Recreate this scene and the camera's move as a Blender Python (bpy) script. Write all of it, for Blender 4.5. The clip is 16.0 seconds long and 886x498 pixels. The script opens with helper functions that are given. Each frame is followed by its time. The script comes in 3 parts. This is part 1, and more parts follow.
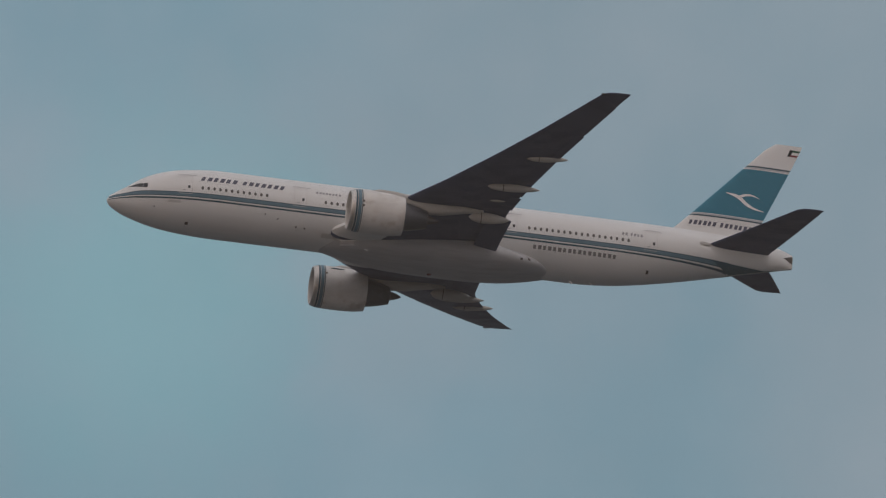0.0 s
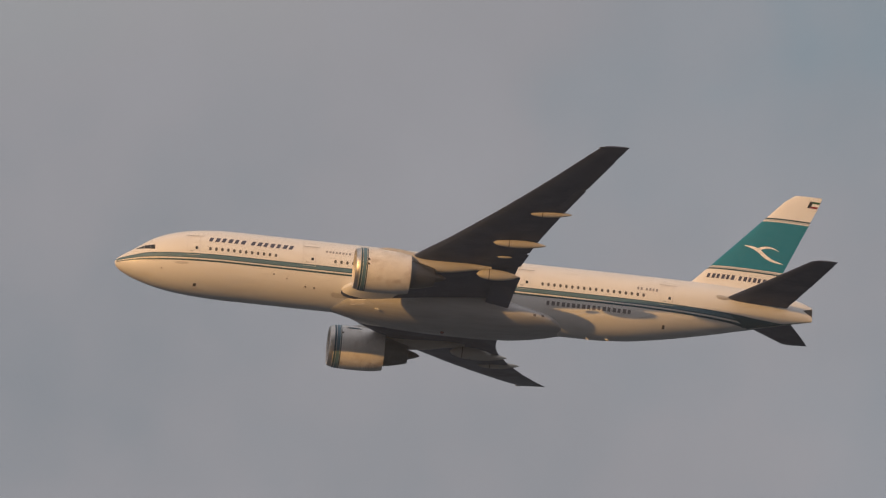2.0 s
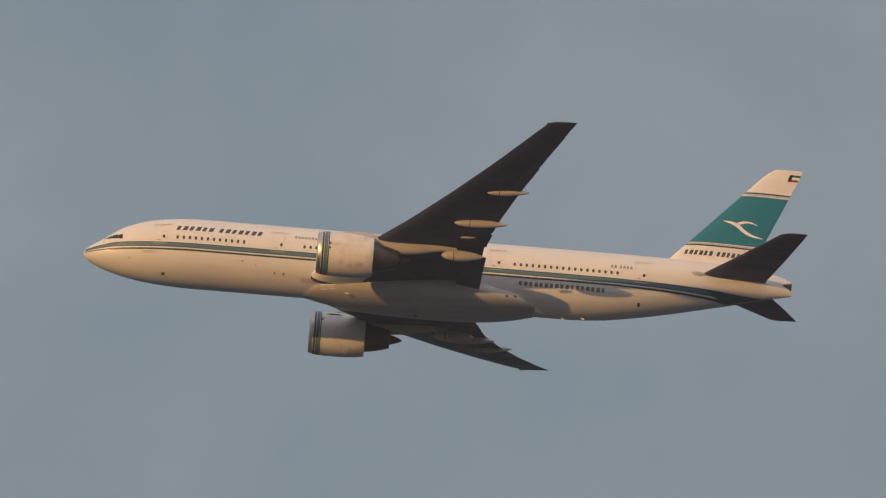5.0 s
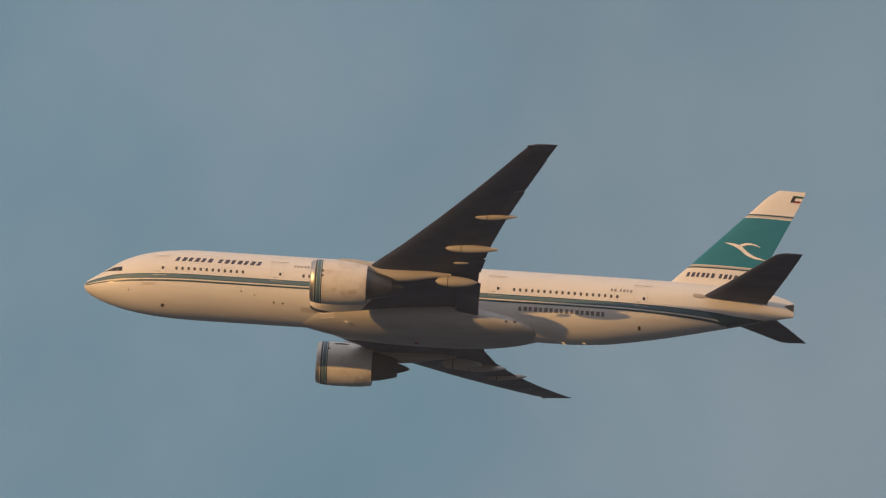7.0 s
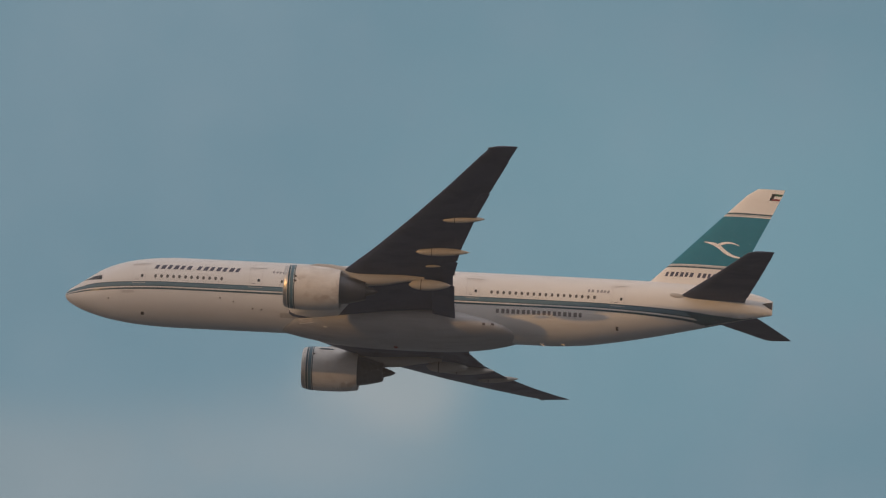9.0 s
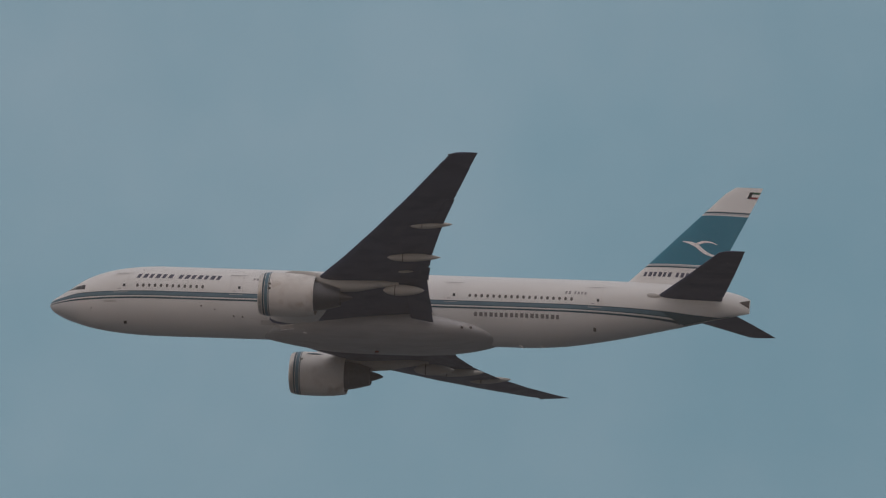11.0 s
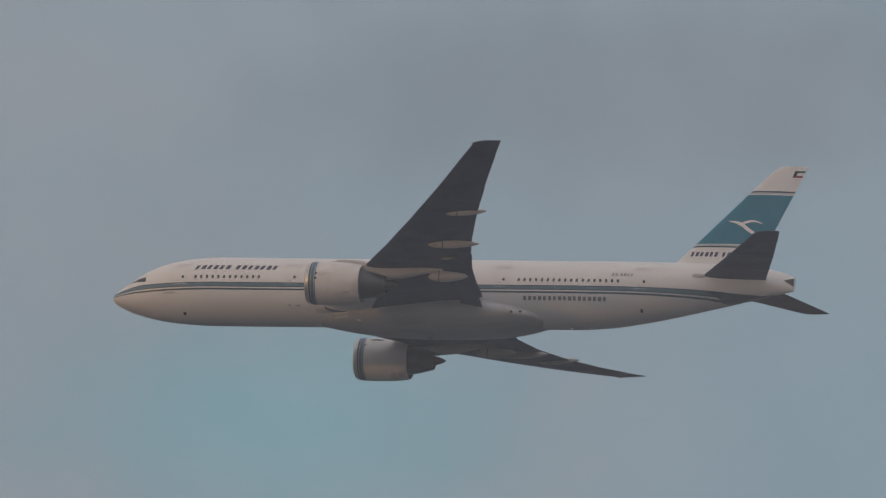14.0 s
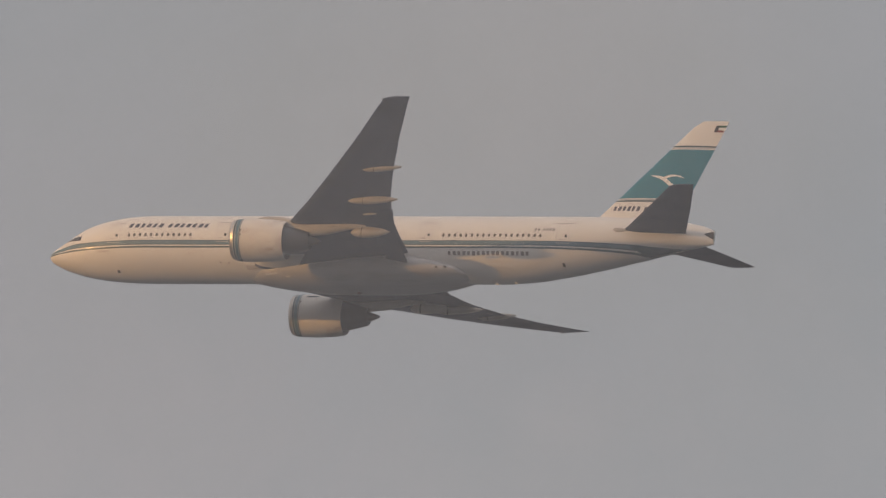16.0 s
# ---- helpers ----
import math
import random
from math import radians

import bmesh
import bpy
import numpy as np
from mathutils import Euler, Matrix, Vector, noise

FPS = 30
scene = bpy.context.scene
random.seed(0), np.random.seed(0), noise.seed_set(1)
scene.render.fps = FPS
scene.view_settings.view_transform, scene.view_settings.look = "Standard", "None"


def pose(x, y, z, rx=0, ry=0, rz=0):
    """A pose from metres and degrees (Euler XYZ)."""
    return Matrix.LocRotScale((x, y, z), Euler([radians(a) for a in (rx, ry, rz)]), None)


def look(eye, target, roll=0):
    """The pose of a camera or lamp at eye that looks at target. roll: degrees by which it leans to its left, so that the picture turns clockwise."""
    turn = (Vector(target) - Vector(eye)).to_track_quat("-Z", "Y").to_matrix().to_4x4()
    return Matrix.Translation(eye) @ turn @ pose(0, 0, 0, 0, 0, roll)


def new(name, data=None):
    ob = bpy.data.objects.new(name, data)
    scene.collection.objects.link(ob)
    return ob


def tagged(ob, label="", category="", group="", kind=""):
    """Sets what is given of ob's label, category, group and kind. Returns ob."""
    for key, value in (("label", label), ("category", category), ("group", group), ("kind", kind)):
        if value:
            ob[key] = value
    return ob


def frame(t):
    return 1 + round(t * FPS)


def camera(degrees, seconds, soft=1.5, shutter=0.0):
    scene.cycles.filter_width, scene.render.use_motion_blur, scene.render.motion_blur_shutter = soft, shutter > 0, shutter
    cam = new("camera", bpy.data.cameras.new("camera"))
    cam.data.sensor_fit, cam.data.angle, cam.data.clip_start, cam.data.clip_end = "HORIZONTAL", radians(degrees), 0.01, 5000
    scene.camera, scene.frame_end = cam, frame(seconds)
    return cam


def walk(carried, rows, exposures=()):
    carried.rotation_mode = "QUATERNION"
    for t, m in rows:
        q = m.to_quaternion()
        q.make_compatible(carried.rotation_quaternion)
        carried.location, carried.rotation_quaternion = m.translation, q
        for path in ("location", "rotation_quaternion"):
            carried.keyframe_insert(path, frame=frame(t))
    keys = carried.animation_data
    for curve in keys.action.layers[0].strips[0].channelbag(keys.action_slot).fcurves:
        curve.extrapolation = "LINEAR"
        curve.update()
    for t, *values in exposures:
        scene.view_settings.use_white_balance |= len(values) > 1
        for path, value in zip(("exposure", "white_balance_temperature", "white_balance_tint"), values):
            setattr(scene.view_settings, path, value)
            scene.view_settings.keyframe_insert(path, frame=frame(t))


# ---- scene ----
# The camera stands on the ground on a tripod and pans after a climbing airliner.
EYE = Vector((0.0, 0.0, 1.7))
cam = camera(1.4, 16.0, soft=1.2)
# seconds, pan from north towards west, tilt above the horizon (degrees)
PAN = [(0, -12.6049, 15.5349), (0.5, -11.7728, 15.6308), (1, -11.0182, 15.7020), (1.5, -10.2366, 15.8101), (2, -9.3925, 15.8902), (2.5, -8.6258, 15.9528),
       (3, -7.8071, 15.9979), (3.5, -6.9861, 16.0283), (4, -6.1745, 16.0808), (4.5, -5.3603, 16.1302), (5, -4.5440, 16.1766), (5.5, -3.7257, 16.2200), (6,
       -2.9060, 16.2602), (6.5, -2.0361, 16.3228), (7, -1.2393, 16.3679), (7.5, -0.4309, 16.4437), (8, 0.3917, 16.4291), (8.5, 1.2187, 16.4373), (8.7, 1.5470, 16.4630), (9, 2.0381,
       16.4710), (9.5, 2.8567, 16.4814), (10, 3.6740, 16.4986), (10.5, 4.4898, 16.5126), (11, 5.3036, 16.5233), (11.5, 6.1122, 16.5118), (12, 6.9456,
       16.5315), (12.5, 7.7626, 16.5504), (13, 8.5472, 16.5220), (13.5, 9.3686, 16.4826), (14, 10.2650, 16.4732), (14.5, 11.0592, 16.4642), (15, 11.8637,
       16.4703), (15.5, 12.6587, 16.4004), (16, 13.3188, 16.3259)]


def aim(pan, tilt):
    p, e = radians(pan), radians(tilt)
    return look(EYE, EYE + 1000 * Vector((-math.sin(p) * math.cos(e), math.cos(p) * math.cos(e), math.sin(e))))


# seconds, stops, kelvin, tint: the camera's own metering drifts as sun and cloud change
EXPOSURES = [(0.0, 0.0, 6500, 10), (1.0, -0.06, 6500, 10), (1.5, -0.13, 6500, 10), (2.5, -0.06, 6500, 10), (3.0, 0.0, 6500, 10), (3.7, -0.12, 6500, 10), (6.0, -0.14, 6500, 10), (6.7, -0.14, 6500, 10), (7.5, -0.10, 6500, 10), (8.0, -0.15, 6500, 10),
             (8.5, -0.12, 6500, 10), (11.0, -0.07, 6500, 10), (11.5, -0.09, 6500, 10), (12.5, -0.06, 6500, 10), (13.5, -0.09, 6500, 10), (14.0, -0.09, 6500, 10), (15.0, -0.08, 6500, 10), (15.5, -0.03, 6650, 10), (16.0, 0.0, 6850, 10)]
walk(cam, [(t, aim(p, e)) for t, p, e in PAN], EXPOSURES)

# ---------------------------------------------------------------- light
SUN_TO = Vector((-1.04, -0.97, 0.245)).normalized()   # towards the low evening sun, behind the camera
sun_data = bpy.data.lights.new("sun", "SUN")
sun_data.energy, sun_data.angle, sun_data.color = 3.05, radians(0.6), (1.0, 0.53, 0.16)
sun = new("sun", sun_data)
sun.matrix_world = look((0, 0, 0), -SUN_TO)


def nodes_of(tree):
    tree.nodes.clear()

    def add(kind, **sockets):
        n = tree.nodes.new(kind)
        for k, v in sockets.items():
            key = int(k[1:]) if k[0] == "i" and k[1:].isdigit() else k.replace("_", " ")
            if isinstance(v, bpy.types.NodeSocket):
                tree.links.new(v, n.inputs[key])
            else:
                n.inputs[key].default_value = v
        return n
    return add


def ramp(node, stops):
    el = node.color_ramp.elements
    while len(el) > 1:
        el.remove(el[-1])
    el[0].position = stops[0][0]
    el[0].color = stops[0][1]
    for p, c in stops[1:]:
        e = el.new(p)
        e.color = c
    return node


def maths(add, op, a, b=0.0):
    n = add("ShaderNodeMath", i0=a, i1=b)
    n.operation = op
    return n.outputs[0]


def grey(v):
    return (v, v, v, 1)


# cloud cover along the pan: degrees from north towards west, cover
COVER = [(-13, .42), (-11.8, .15), (-11.0, .5), (-10.2, .82), (-9.3, 1), (-8.4, .95), (-7.6, .8), (-6.8, .6), (-3.0, .60), (-2.2, .42), (-1.2, .2),
         (0, .1), (5, .1), (6.3, .04), (7.5, .0), (8.7, .06), (9.6, .24), (10.4, .42), (11.2, .64), (12.0, .8), (13.3, .85)]


# cloud tufts and clearer gaps: pan, tilt, half width, half height (degrees), strength, colour
TUFTS = [(-12.1, 15.45, 0.30, 0.28, 0.6, (0.20, 0.375, 0.42)), (-11.4, 15.36, 0.28, 0.16, 0.7, (0.21, 0.375, 0.42)), (-8.3, 16.38, 0.9, 0.22, 0.5, (0.40, 0.385, 0.375)),
         (-8.0, 15.75, 0.8, 0.2, 0.3, (0.23, 0.255, 0.29)), (-2.6, 15.98, 0.30, 0.13, 0.55, (0.25, 0.31, 0.36)), (1.2, 16.55, 0.45, 0.22, 0.35, (0.16, 0.33, 0.39)), (1.75, 16.45, 0.4, 0.35, 0.35, (0.19, 0.35, 0.41)),
         (2.13, 16.26, 0.13, 0.08, 0.55, (0.44, 0.45, 0.45)), (2.25, 16.15, 0.24, 0.10, 0.35, (0.38, 0.40, 0.41)), (2.7, 16.10, 0.3, 0.12, 0.4, (0.36, 0.38, 0.39)), (10.56, 16.20, 0.30, 0.15, 0.75, (0.20, 0.365, 0.42)),
         (9.95, 16.72, 0.55, 0.14, 0.6, (0.225, 0.25, 0.285)), (11.9, 16.05, 0.45, 0.2, 0.45, (0.21, 0.265, 0.32)), (13.3, 16.55, 0.6, 0.3, 0.35, (0.39, 0.365, 0.355))]


def build_world():
    world = bpy.data.worlds.new("sky")
    scene.world = world
    world.use_nodes = True
    add = nodes_of(world.node_tree)
    sky = add("ShaderNodeTexSky")
    sky.sky_type, sky.sun_disc = "NISHITA", False
    sky.sun_elevation = math.asin(SUN_TO.z)
    sky.sun_rotation = math.atan2(SUN_TO.x, SUN_TO.y) % (2 * math.pi)
    sky.dust_density, sky.air_density = 2.0, 1.2
    co = add("ShaderNodeTexCoord")
    xyz = add("ShaderNodeSeparateXYZ", Vector=co.outputs["Generated"])
    pan = maths(add, "ARCTAN2", maths(add, "MULTIPLY", xyz.outputs[0], -1.0), xyz.outputs[1])
    soft = add("ShaderNodeTexNoise", Vector=co.outputs["Generated"], Scale=55.0, Detail=4.0, Roughness=0.55)
    wob = maths(add, "MULTIPLY", maths(add, "SUBTRACT", soft.outputs["Fac"], 0.5), 0.075)
    here = maths(add, "ADD", pan, wob)
    span = add("ShaderNodeMapRange", Value=here, i1=radians(-14), i2=radians(14), i3=0.0, i4=1.0)
    cover = ramp(add("ShaderNodeValToRGB", Fac=span.outputs[0]), [((p + 14) / 28, grey(c)) for p, c in COVER])
    cover.color_ramp.interpolation = "EASE"
    scaled = add("ShaderNodeMix", i0=1.0)
    scaled.data_type, scaled.blend_type = "RGBA", "MULTIPLY"
    world.node_tree.links.new(sky.outputs[0], scaled.inputs[6])
    scaled.inputs[7].default_value = (SKY_GAIN, SKY_GAIN, SKY_GAIN, 1)
    haze = add("ShaderNodeMix", i0=0.75)
    haze.data_type = "RGBA"
    world.node_tree.links.new(scaled.outputs[2], haze.inputs[6])
    haze.inputs[7].default_value = HAZE_BLUE
    # the evening half of the sky is brighter and warmer
    dot = add("ShaderNodeVectorMath", i0=co.outputs["Generated"], i1=SUN_TO)
    dot.operation = "DOT_PRODUCT"
    glow = add("ShaderNodeMapRange", Value=dot.outputs["Value"], i1=-0.55, i2=1.0, i3=0.0, i4=1.0)
    warm = add("ShaderNodeMix", i0=glow.outputs[0])
    warm.data_type = "RGBA"
    world.node_tree.links.new(haze.outputs[2], warm.inputs[6])
    warm.inputs[7].default_value = EVENING
    haze = warm
    fine = add("ShaderNodeTexNoise", Vector=co.outputs["Generated"], Scale=75.0, Detail=5.0, Roughness=0.6)
    tone = add("ShaderNodeMapRange", Value=fine.outputs["Fac"], i1=0.2, i2=0.8, i3=0.88, i4=1.10)
    mottle = maths(add, "MULTIPLY", maths(add, "SUBTRACT", fine.outputs["Fac"], 0.5), 0.7)
    mix = add("ShaderNodeMix", i0=maths(add, "ADD", cover.outputs[0], mottle))
    mix.data_type, mix.clamp_factor = "RGBA", True
    world.node_tree.links.new(haze.outputs[2], mix.inputs[6])
    mix.inputs[7].default_value = CLOUD_GREY
    # tufts and gaps with ragged soft edges
    tilt = maths(add, "ARCSINE", xyz.outputs[2])
    rag = add("ShaderNodeTexNoise", Vector=co.outputs["Generated"], Scale=150.0, Detail=4.0, Roughness=0.6)
    ragged = maths(add, "MULTIPLY", maths(add, "SUBTRACT", rag.outputs["Fac"], 0.5), 1.6)
    for p, e, w, h, amount, tint in TUFTS:
        u = maths(add, "DIVIDE", maths(add, "SUBTRACT", pan, radians(p)), radians(w))
        v = maths(add, "DIVIDE", maths(add, "SUBTRACT", tilt, radians(e)), radians(h))
        far = maths(add, "ADD", maths(add, "SQRT", maths(add, "ADD", maths(add, "MULTIPLY", u, u), maths(add, "MULTIPLY", v, v))), ragged)
        inside = add("ShaderNodeMapRange", Value=far, i1=1.7, i2=0.1, i3=0.0, i4=amount)
        inside.interpolation_type = "SMOOTHERSTEP"
        over = add("ShaderNodeMix", i0=inside.outputs[0])
        over.data_type = "RGBA"
        world.node_tree.links.new(mix.outputs[2], over.inputs[6])
        over.inputs[7].default_value = (*tint, 1)
        mix = over
    # the hazy overcast is lighter overhead than low down
    lift = add("ShaderNodeMapRange", Value=xyz.outputs[2], i1=0.35, i2=1.0, i3=1.0, i4=1.45)
    bg = add("ShaderNodeBackground", Color=mix.outputs[2], Strength=maths(add, "MULTIPLY", tone.outputs[0], lift.outputs[0]))
    out = add("ShaderNodeOutputWorld")
    world.node_tree.links.new(bg.outputs[0], out.inputs[0])


SKY_GAIN = 0.12
HAZE_BLUE = (0.135, 0.27, 0.35, 1)
CLOUD_GREY = (0.315, 0.315, 0.34, 1)
EVENING = (1.74, 1.46, 1.40, 1)
build_world()


# ---------------------------------------------------------------- materials
def paint(name, color, rough=0.42, coat=0.08, dirt=0.12, metal=0.0, streak=(0.25, 1.6, 1.6), panel=0.0, blotch=0.0):
    """Aircraft paint: soot and rain streaks along the airflow, faint grain, a thin clear coat."""
    m = bpy.data.materials.new(name)
    m.use_nodes = True
    add = nodes_of(m.node_tree)
    co = add("ShaderNodeTexCoord").outputs["Object"]
    stretch = add("ShaderNodeMapping", Vector=co, Scale=streak)
    stains = add("ShaderNodeTexNoise", Vector=stretch.outputs[0], Scale=1.3, Detail=6.0, Roughness=0.6)
    grain = add("ShaderNodeTexNoise", Vector=co, Scale=9.0, Detail=3.0)
    s = add("ShaderNodeMapRange", Value=stains.outputs["Fac"], i1=0.45, i2=0.75, i3=0.0, i4=dirt)
    g = add("ShaderNodeMapRange", Value=grain.outputs["Fac"], i1=0.3, i2=0.7, i3=0.0, i4=dirt * 0.35)
    total = maths(add, "ADD", s.outputs[0], g.outputs[0])
    mix = add("ShaderNodeMix", i0=total)
    mix.data_type = "RGBA"
    mix.inputs[6].default_value = (*color, 1)
    mix.inputs[7].default_value = (color[0] * 0.35, color[1] * 0.31, color[2] * 0.27, 1)
    base = mix.outputs[2]
    if blotch:
        spots = add("ShaderNodeTexNoise", Vector=co, Scale=0.75, Detail=5.0, Roughness=0.62)
        where = add("ShaderNodeMapRange", Value=spots.outputs["Fac"], i1=0.52, i2=0.72, i3=0.0, i4=blotch)
        brown = add("ShaderNodeMix", i0=where.outputs[0])
        brown.data_type = "RGBA"
        m.node_tree.links.new(base, brown.inputs[6])
        brown.inputs[7].default_value = (0.26, 0.17, 0.10, 1)
        base = brown.outputs[2]
    if panel:
        seams = add("ShaderNodeTexBrick", Vector=add("ShaderNodeMapping", Vector=co, Rotation=(radians(90), 0, 0)).outputs[0], Scale=1.0, Mortar_Size=0.018,
                    Brick_Width=2.6, Row_Height=0.95)
        lines = maths(add, "MULTIPLY", seams.outputs["Fac"], panel)
        seam = add("ShaderNodeMix", i0=lines)
        seam.data_type = "RGBA"
        m.node_tree.links.new(base, seam.inputs[6])
        seam.inputs[7].default_value = (color[0] * 0.45, color[1] * 0.43, color[2] * 0.42, 1)
        base = seam.outputs[2]
    r = maths(add, "ADD", maths(add, "MULTIPLY", total, 1.2), rough)
    bump = add("ShaderNodeBump", Height=grain.outputs["Fac"], Strength=0.05, Distance=0.02)
    b = add("ShaderNodeBsdfPrincipled", Base_Color=base, Roughness=r, Metallic=metal, Coat_Weight=coat, Coat_Roughness=0.15, Normal=bump.outputs[0])
    m.node_tree.links.new(b.outputs[0], add("ShaderNodeOutputMaterial").inputs[0])
    return m


def plain(name, color, rough=0.5, metal=0.0, emit=0.0):
    m = bpy.data.materials.new(name)
    m.use_nodes = True
    add = nodes_of(m.node_tree)
    co = add("ShaderNodeTexCoord").outputs["Object"]
    n = add("ShaderNodeTexNoise", Vector=co, Scale=6.0, Detail=4.0)
    v = add("ShaderNodeMapRange", Value=n.outputs["Fac"], i1=0.3, i2=0.7, i3=0.8, i4=1.15)
    mix = add("ShaderNodeMix", i0=1.0)
    mix.data_type, mix.blend_type = "RGBA", "MULTIPLY"
    mix.inputs[6].default_value = (*color, 1)
    m.node_tree.links.new(v.outputs[0], mix.inputs[7])
    b = add("ShaderNodeBsdfPrincipled", Base_Color=mix.outputs[2], Roughness=rough, Metallic=metal)
    m.node_tree.links.new(b.outputs[0], add("ShaderNodeOutputMaterial").inputs[0])
    return m


WHITE = paint("white_paint", (0.73, 0.72, 0.70), dirt=0.16, panel=0.10)
COWL = paint("cowl_paint", (0.73, 0.70, 0.66), dirt=0.3, streak=(0.5, 0.9, 0.9), blotch=0.6)
TEAL = paint("teal_paint", (0.0, 0.165, 0.25), rough=0.5, coat=0.0, dirt=0.1)
BAND = paint("stripe_paint", (0.082, 0.165, 0.215), dirt=0.1)
NAVY = paint("dark_stripe_paint", (0.018, 0.06, 0.085), dirt=0.08)
DEEP = paint("deep_teal_paint", (0.02, 0.075, 0.10), dirt=0.1)
SILVER = paint("silver_line_paint", (0.42, 0.44, 0.46), dirt=0.1)
# wing grey taken down to near-black navy: the underside's shade is in the colour
SHADEWING = paint("shaded_wing_paint", (0.046, 0.062, 0.122), rough=0.5, coat=0.0, dirt=0.2, streak=(0.3, 0.6, 0.6), panel=0.12)
FAIRING = paint("fairing_paint", (0.42, 0.40, 0.37), dirt=0.2)
# fuselage white made greyer to hold the shade below the wings, plus real grime
SHADEBELLY = paint("shaded_belly_paint", (0.45, 0.445, 0.45), dirt=0.28, panel=0.12)
INK = plain("lettering_ink", (0.055, 0.055, 0.09), 0.4)
FADED = plain("small_lettering_ink", (0.28, 0.27, 0.28), 0.5)
BROWNINK = plain("brown_lettering_ink", (0.19, 0.175, 0.175), 0.5)
GLASS = plain("dark_glass", (0.012, 0.013, 0.016), 0.4)
PANE = plain("cabin_pane", (0.085, 0.075, 0.07), 0.4)
FRAME = plain("door_outline", (0.52, 0.50, 0.48), 0.5)
LIP = plain("polished_lip", (0.58, 0.55, 0.51), 0.42, 1.0)
NOZZLE = plain("nozzle_metal", (0.07, 0.072, 0.08), 0.4, 0.5)
SOOT = plain("vent_soot", (0.09, 0.075, 0.065), 0.8)
CORE = plain("exhaust_metal", (0.09, 0.085, 0.085), 0.45, 0.8)
HOLE = plain("dark_opening", (0.012, 0.012, 0.013), 0.8)
FLAGGREEN = plain("flag_green", (0.01, 0.08, 0.035), 0.5)
FLAGRED = plain("flag_red", (0.20, 0.015, 0.02), 0.5)
PALE = plain("emblem_white", (0.80, 0.80, 0.79), 0.4)
REDLENS = plain("red_lens", (0.13, 0.02, 0.02), 0.25)


# ---------------------------------------------------------------- helpers for the airliner; x runs aft from the nose, y to starboard, z up
MID = 31.0


def part(name, bm, material, parent, label=""):
    """Links a bmesh as one mesh object under a thing or a part."""
    me = bpy.data.meshes.new(name)
    bmesh.ops.translate(bm, vec=(-MID, 0, 0), verts=bm.verts)
    bmesh.ops.recalc_face_normals(bm, faces=bm.faces)
    bm.to_mesh(me)
    bm.free()
    me.materials.append(material)
    for p in me.polygons:
        p.use_smooth = True
    me.set_sharp_from_angle(angle=radians(38))
    ob = new(name, me)
    ob.parent = parent
    return tagged(ob, label)


def loft(loops, caps=True, closed=True):
    bm = bmesh.new()
    rows = [[bm.verts.new(p) for p in lp] for lp in loops]
    n = len(rows[0])
    for a, b in zip(rows, rows[1:]):
        for i in range(n if closed else n - 1):
            j = (i + 1) % n
            try:
                bm.faces.new((a[i], a[j], b[j], b[i]))
            except ValueError:
                pass
    if caps and closed:
        bm.faces.new(rows[0])
        bm.faces.new(rows[-1])
    bmesh.ops.remove_doubles(bm, verts=bm.verts, dist=0.0005)
    return bm


def lerp_table(table, x):
    """Smooth (monotone-ish) lookup in rows of (x, values...)."""
    if x <= table[0][0]:
        return table[0][1:]
    if x >= table[-1][0]:
        return table[-1][1:]
    k = max(i for i in range(len(table) - 1) if table[i][0] <= x)
    a, b = table[k], table[k + 1]
    before, after = table[max(k - 1, 0)], table[min(k + 2, len(table) - 1)]
    h = b[0] - a[0]
    u = (x - a[0]) / h
    res = []
    for c in range(1, len(a)):
        d = (b[c] - a[c]) / h
        d0 = (a[c] - before[c]) / (a[0] - before[0]) if k > 0 else d
        d1 = (after[c] - b[c]) / (after[0] - b[0]) if k + 2 < len(table) else d
        m0 = 0 if d0 * d <= 0 else 2 * d0 * d / (d0 + d)
        m1 = 0 if d1 * d <= 0 else 2 * d1 * d / (d1 + d)
        if k == 0:
            m0 = d
        res.append((2 * u**3 - 3 * u**2 + 1) * a[c] + (u**3 - 2 * u**2 + u) * h * m0 + (-2 * u**3 + 3 * u**2) * b[c] + (u**3 - u**2) * h * m1)
    return res


# station, top, bottom, half width
HULL = [(0.0, -0.72, -0.80, 0.04), (0.12, -0.46, -1.06, 0.32), (0.4, -0.20, -1.33, 0.62), (0.9, 0.14, -1.62, 0.96), (1.6, 0.60, -1.95, 1.34), (2.2, 1.02, -2.15, 1.62),
        (2.9, 1.52, -2.36, 1.90), (3.7, 1.95, -2.56, 2.18), (4.8, 2.37, -2.76, 2.48), (6.2, 2.73, -2.93, 2.76), (8.0, 2.98, -3.05, 2.99), (10.0, 3.1, -3.1, 3.1),
        (43.0, 3.1, -3.1, 3.1), (46.0, 3.1, -2.92, 3.05), (49.0, 3.1, -2.46, 2.88), (52.0, 3.08, -1.86, 2.58), (55.0, 3.02, -1.18, 2.14), (58.0, 2.88, -0.46, 1.54),
        (60.5, 2.60, 0.12, 0.94), (62.0, 2.25, 0.44, 0.50), (62.75, 1.90, 0.60, 0.20)]


def hull(x):
    top, bottom, half = lerp_table(HULL, x)
    return (top + bottom) / 2, (top - bottom) / 2, half


def skin(x, z, off=0.015, side=-1):
    """A place on the fuselage's side, lifted off it a little."""
    zc, hz, hw = hull(x)
    s = max(-0.999, min(0.999, (z - zc) / hz))
    y = hw * math.sqrt(1 - s * s)
    n = Vector((0, y / hw**2, (z - zc) / hz**2)).normalized()
    return Vector((x, side * (y + off * n.y), z + off * n.z))


